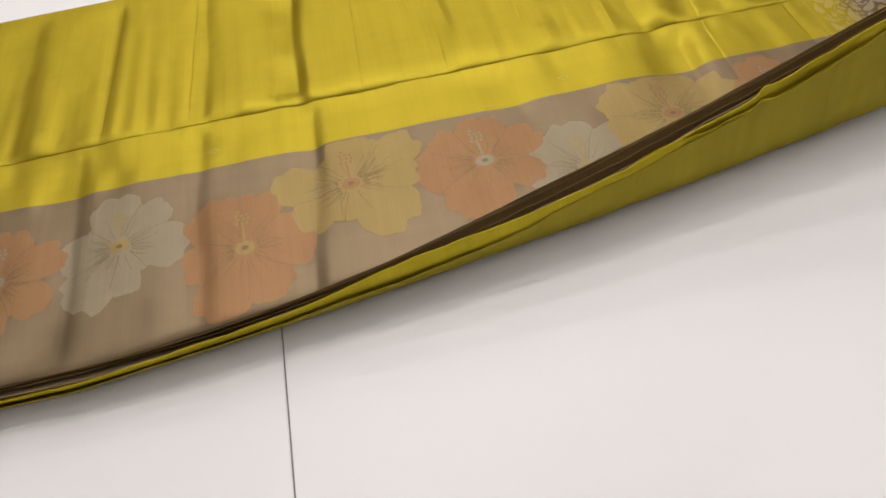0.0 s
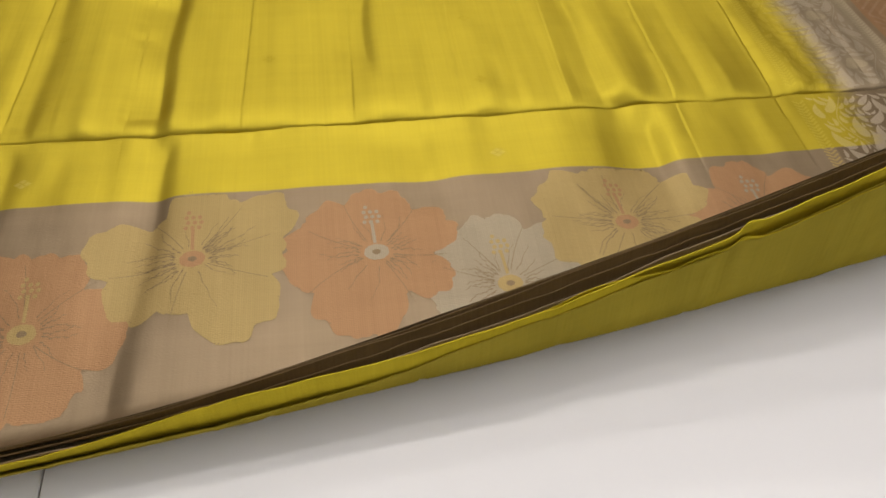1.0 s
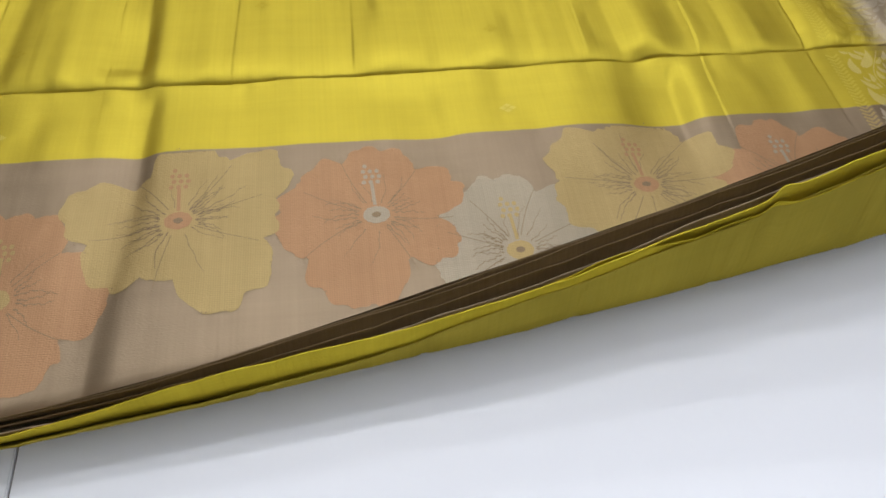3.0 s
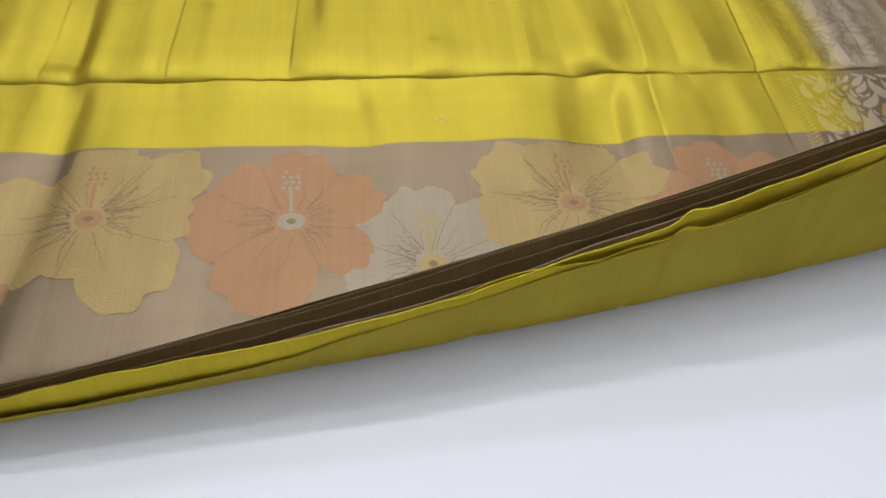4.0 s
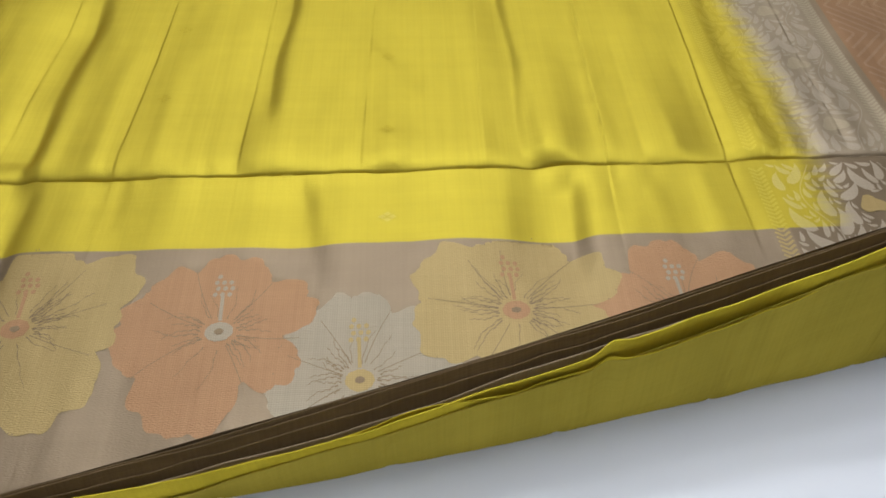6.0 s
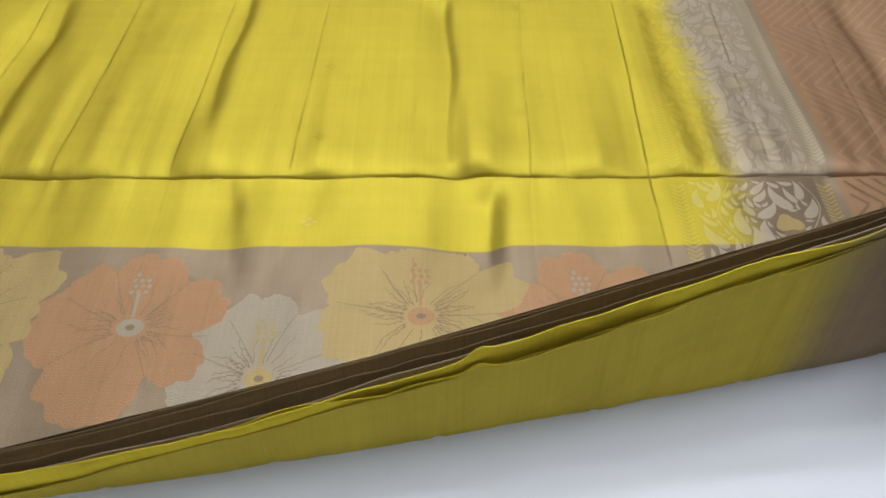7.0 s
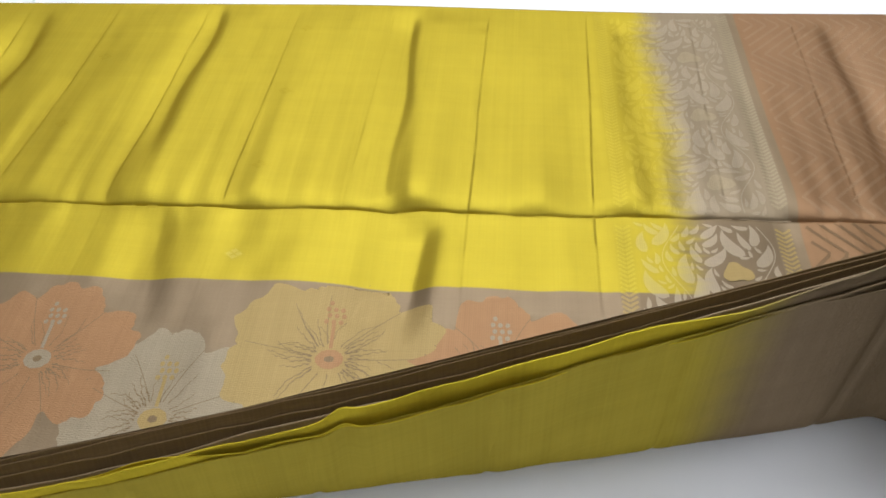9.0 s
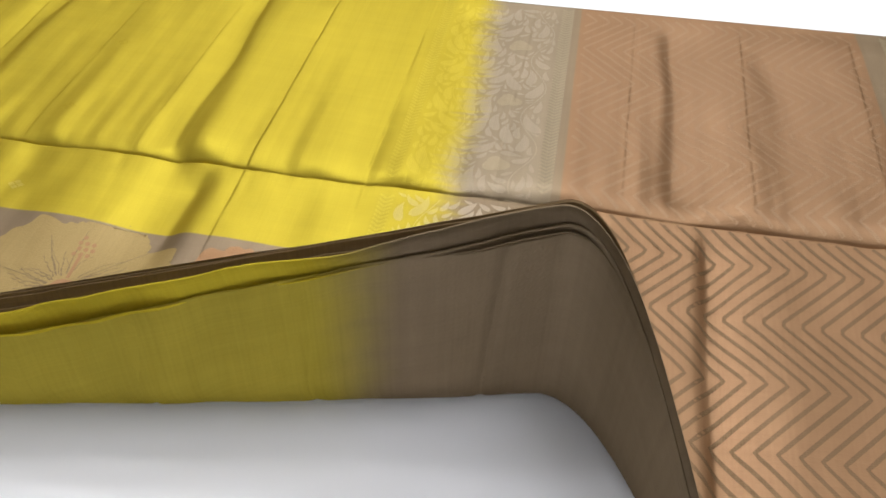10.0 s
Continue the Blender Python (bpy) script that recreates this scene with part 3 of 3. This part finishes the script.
# small lozenge motifs scattered over the yellow field
SPOTS = [(cu, cv) for col, cu in enumerate((-0.381, -0.181, 0.019)) for cv in ((0.329, 0.428, 0.527) if col % 2 == 0 else (0.379, 0.479))]
SPOTS += [(0.019, 0.237), (-0.381, 0.237), (-0.581, 0.329), (-0.581, 0.428)]
for cu, cv in SPOTS:
    st = Strips(0.0002)
    for du, dv in ((-0.004, 0), (0.004, 0), (0, 0.003), (0, -0.003)):
        st.blob([cu + du - 0.0034, cu + du, cu + du + 0.0034, cu + du], [cv + dv, cv + dv + 0.0024, cv + dv, cv + dv - 0.0024])
    st.build("lozenge_motif", M_BUTTI_LIT if cv < 0.25 else M_BUTTI, saree, "small woven lozenge")

# herringbone stripes that frame the leaf band
for a, b in ((0.316, 0.3275), (0.4375, 0.449), (0.744, 0.755)):
    near, back = Strips(0.0002), Strips(0.0002)
    for q in np.arange(0.001, 0.568, 0.0043):
        if abs(q - CREASE) < 0.009:
            continue
        mid = (a + b) / 2
        st = near if q < CREASE - 0.006 else back
        st.ribbon([a, mid], [q + 0.0042, q], 0.0021)
        st.ribbon([mid, b], [q, q + 0.0042], 0.0021)
    near.build("herringbone_stripe", M_GOLD_BAND, saree, "gold herringbone stripe", "stuff")
    back.build("herringbone_stripe", M_GOLD_SHEEN, saree, "gold herringbone stripe, washed out by painted sheen", "stuff")

# leaf band: stems that wind along it, and leaves of falling size packed between them
rng = np.random.RandomState(21)
near_leaves, far_leaves, fruit_places = Strips(0.0002), Strips(0.0002), [(0.402, 0.055 + 0.0885 * k) for k in range(6)]
CELL = 0.0005
taken = np.zeros((int(0.108 / CELL), int(0.568 / CELL)), bool)


def cells(pu, pv):
    return ((pu - 0.329) / CELL).astype(int), (pv / CELL).astype(int)


gu, gv = np.meshgrid(0.329 + CELL * np.arange(taken.shape[0]), CELL * np.arange(taken.shape[1]), indexing="ij")
for fu, fv in fruit_places:
    taken |= np.hypot(gu - fu, gv - fv) < 0.0125
taken |= np.abs(gv - CREASE) < 0.004
for base, phase in ((0.358, 0.0), (0.424, 2.4)):
    q = np.arange(0.004, 0.564, 0.003)
    su = base + 0.009 * np.sin(q * 2 * math.pi / 0.0885 + phase)
    free = ~taken[cells(su, q)]
    for st, ok in ((near_leaves, free & (q < CREASE)), (far_leaves, free & (q > CREASE))):
        ends = np.flatnonzero(np.diff(np.concatenate([[0], ok.astype(int), [0]])))
        for i, j in zip(ends[::2], ends[1::2]):
            if j - i > 2:
                st.ribbon(su[i:j], q[i:j], 0.0008)
    for off in np.linspace(-0.0005, 0.0005, 3):
        fine = np.arange(0.004, 0.564, 0.0004)
        taken[cells(base + 0.009 * np.sin(fine * 2 * math.pi / 0.0885 + phase) + off, fine)] = True


def leaf_at(cu, cv, ang, length, width, curl):
    """One pointed, curling leaf, laid only where the ground is still free."""
    t = np.linspace(0, 1, 10)
    turn = ang + curl * (t - 0.3)
    pu = cu + np.concatenate([[0], np.cumsum(np.cos(turn[:-1]))]) * length / 9
    pv = cv + np.concatenate([[0], np.cumsum(np.sin(turn[:-1]))]) * length / 9
    shape = 2.3 * t ** 0.6 * (1 - t) ** 1.15
    f = np.linspace(-0.5, 0.5, 15)[:, None]
    tu = (pu - f * np.sin(turn) * (width * shape + 0.0005)).ravel()
    tv = (pv + f * np.cos(turn) * (width * shape + 0.0005)).ravel()
    if tu.min() < 0.3295 or tu.max() > 0.4355 or tv.min() < 0.003 or tv.max() > 0.565 or taken[cells(tu, tv)].any():
        return False
    du, dv = np.repeat(np.linspace(-1, 1, 5), 5) * CELL, np.tile(np.linspace(-1, 1, 5), 5) * CELL
    taken[cells((tu[:, None] + 0.45 * du).ravel(), (tv[:, None] + 0.45 * dv).ravel())] = True
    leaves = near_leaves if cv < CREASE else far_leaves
    for side in (-1, 1):
        ou, ov = -side * np.sin(turn) * width / 4 * shape, side * np.cos(turn) * width / 4 * shape
        leaves.ribbon(pu + ou, pv + ov, width / 2 * shape + 0.0002)
    return True


# rows of broad leaves that lean away from the stems, the largest that finds room
for row, q in enumerate(np.arange(0.004, 0.552, 0.0098)):
    for col in range(9):
        cu = 0.331 + 0.0122 * col + (0.006 if row % 2 else 0.0) + rng.uniform(-0.0015, 0.0015)
        cv = q + rng.uniform(-0.002, 0.002)
        side = 1 if (col + int(cv / 0.0295)) % 3 == 0 else -1
        ang = math.pi / 2 - side * (0.62 + 0.45 * math.sin(cv * 2 * math.pi / 0.0885 + 0.7 * col))
        for length in (0.030, 0.026, 0.022, 0.018, 0.015, 0.012):
            if leaf_at(cu, cv, ang, length, length * 0.46, side * 1.2):
                break
for tries, l0, l1, slim in ((4000, 0.015, 0.020, 0.42), (6000, 0.010, 0.014, 0.44), (9000, 0.007, 0.009, 0.42)):
    for i in range(tries):
        cu, cv = rng.uniform(0.331, 0.434), rng.uniform(0.004, 0.562)
        side = 1 if rng.uniform() < 0.5 else -1
        ang = math.pi / 2 - side * rng.uniform(0.35, 1.35) + 0.6 * math.sin(cv * 2 * math.pi / 0.0885)
        length = rng.uniform(l0, l1)
        leaf_at(cu, cv, ang, length, length * slim * rng.uniform(0.85, 1.1), side * rng.uniform(0.2, 1.3))
near_leaves.build("leaf_brocade", M_LEAF, saree, "silver woven leaf scrolls", "stuff")
# beyond the crease the same leaves take the sheen-washed colour
far_leaves.build("leaf_brocade", M_LEAF_SHEEN, saree, "woven leaf scrolls, washed out by painted sheen", "stuff")
for i, (fu, fv) in enumerate(fruit_places):
    a = np.linspace(0, 2 * math.pi, 40, endpoint=False)
    polar_patch("fruit_motif", fu, fv, 0.0095 + 0.0018 * np.cos(3 * a + 1) + 0.0012 * np.cos(2 * a) + rng.uniform(-3e-4, 3e-4, 40), M_GOLD if fv < CREASE else M_GOLD_SHEEN, saree, 6, 0.0004, label="gold woven fruit")

# chevron stripes of the copper end piece
near, back = Strips(0.0002), Strips(0.0002)
lo, hi = 0.460, 0.7205
for k in range(-8, 32):
    q = np.arange(0.002, 0.566, 0.0035)
    tri = np.abs(((q - 0.203) / 0.1 + 100) % 1.0 - 0.5) * 2
    pu = 0.462 + 0.0128 * k + 0.05 * (1 - tri)
    inside = (pu > lo) & (pu < hi) & (np.abs(q - CREASE) > 0.002)
    start = None
    for i in range(len(q) + 1):
        ok = i < len(q) and inside[i]
        if ok and start is None:
            start = i
        if not ok and start is not None:
            if i - start > 2:
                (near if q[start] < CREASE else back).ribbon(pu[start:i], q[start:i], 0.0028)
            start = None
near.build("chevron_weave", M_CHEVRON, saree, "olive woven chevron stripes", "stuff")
# far half of the chevrons, in the copy with sheen in its colour
back.build("chevron_weave", M_CHEVRON_SHEEN, saree, "woven chevron stripes, paled by painted sheen", "stuff")
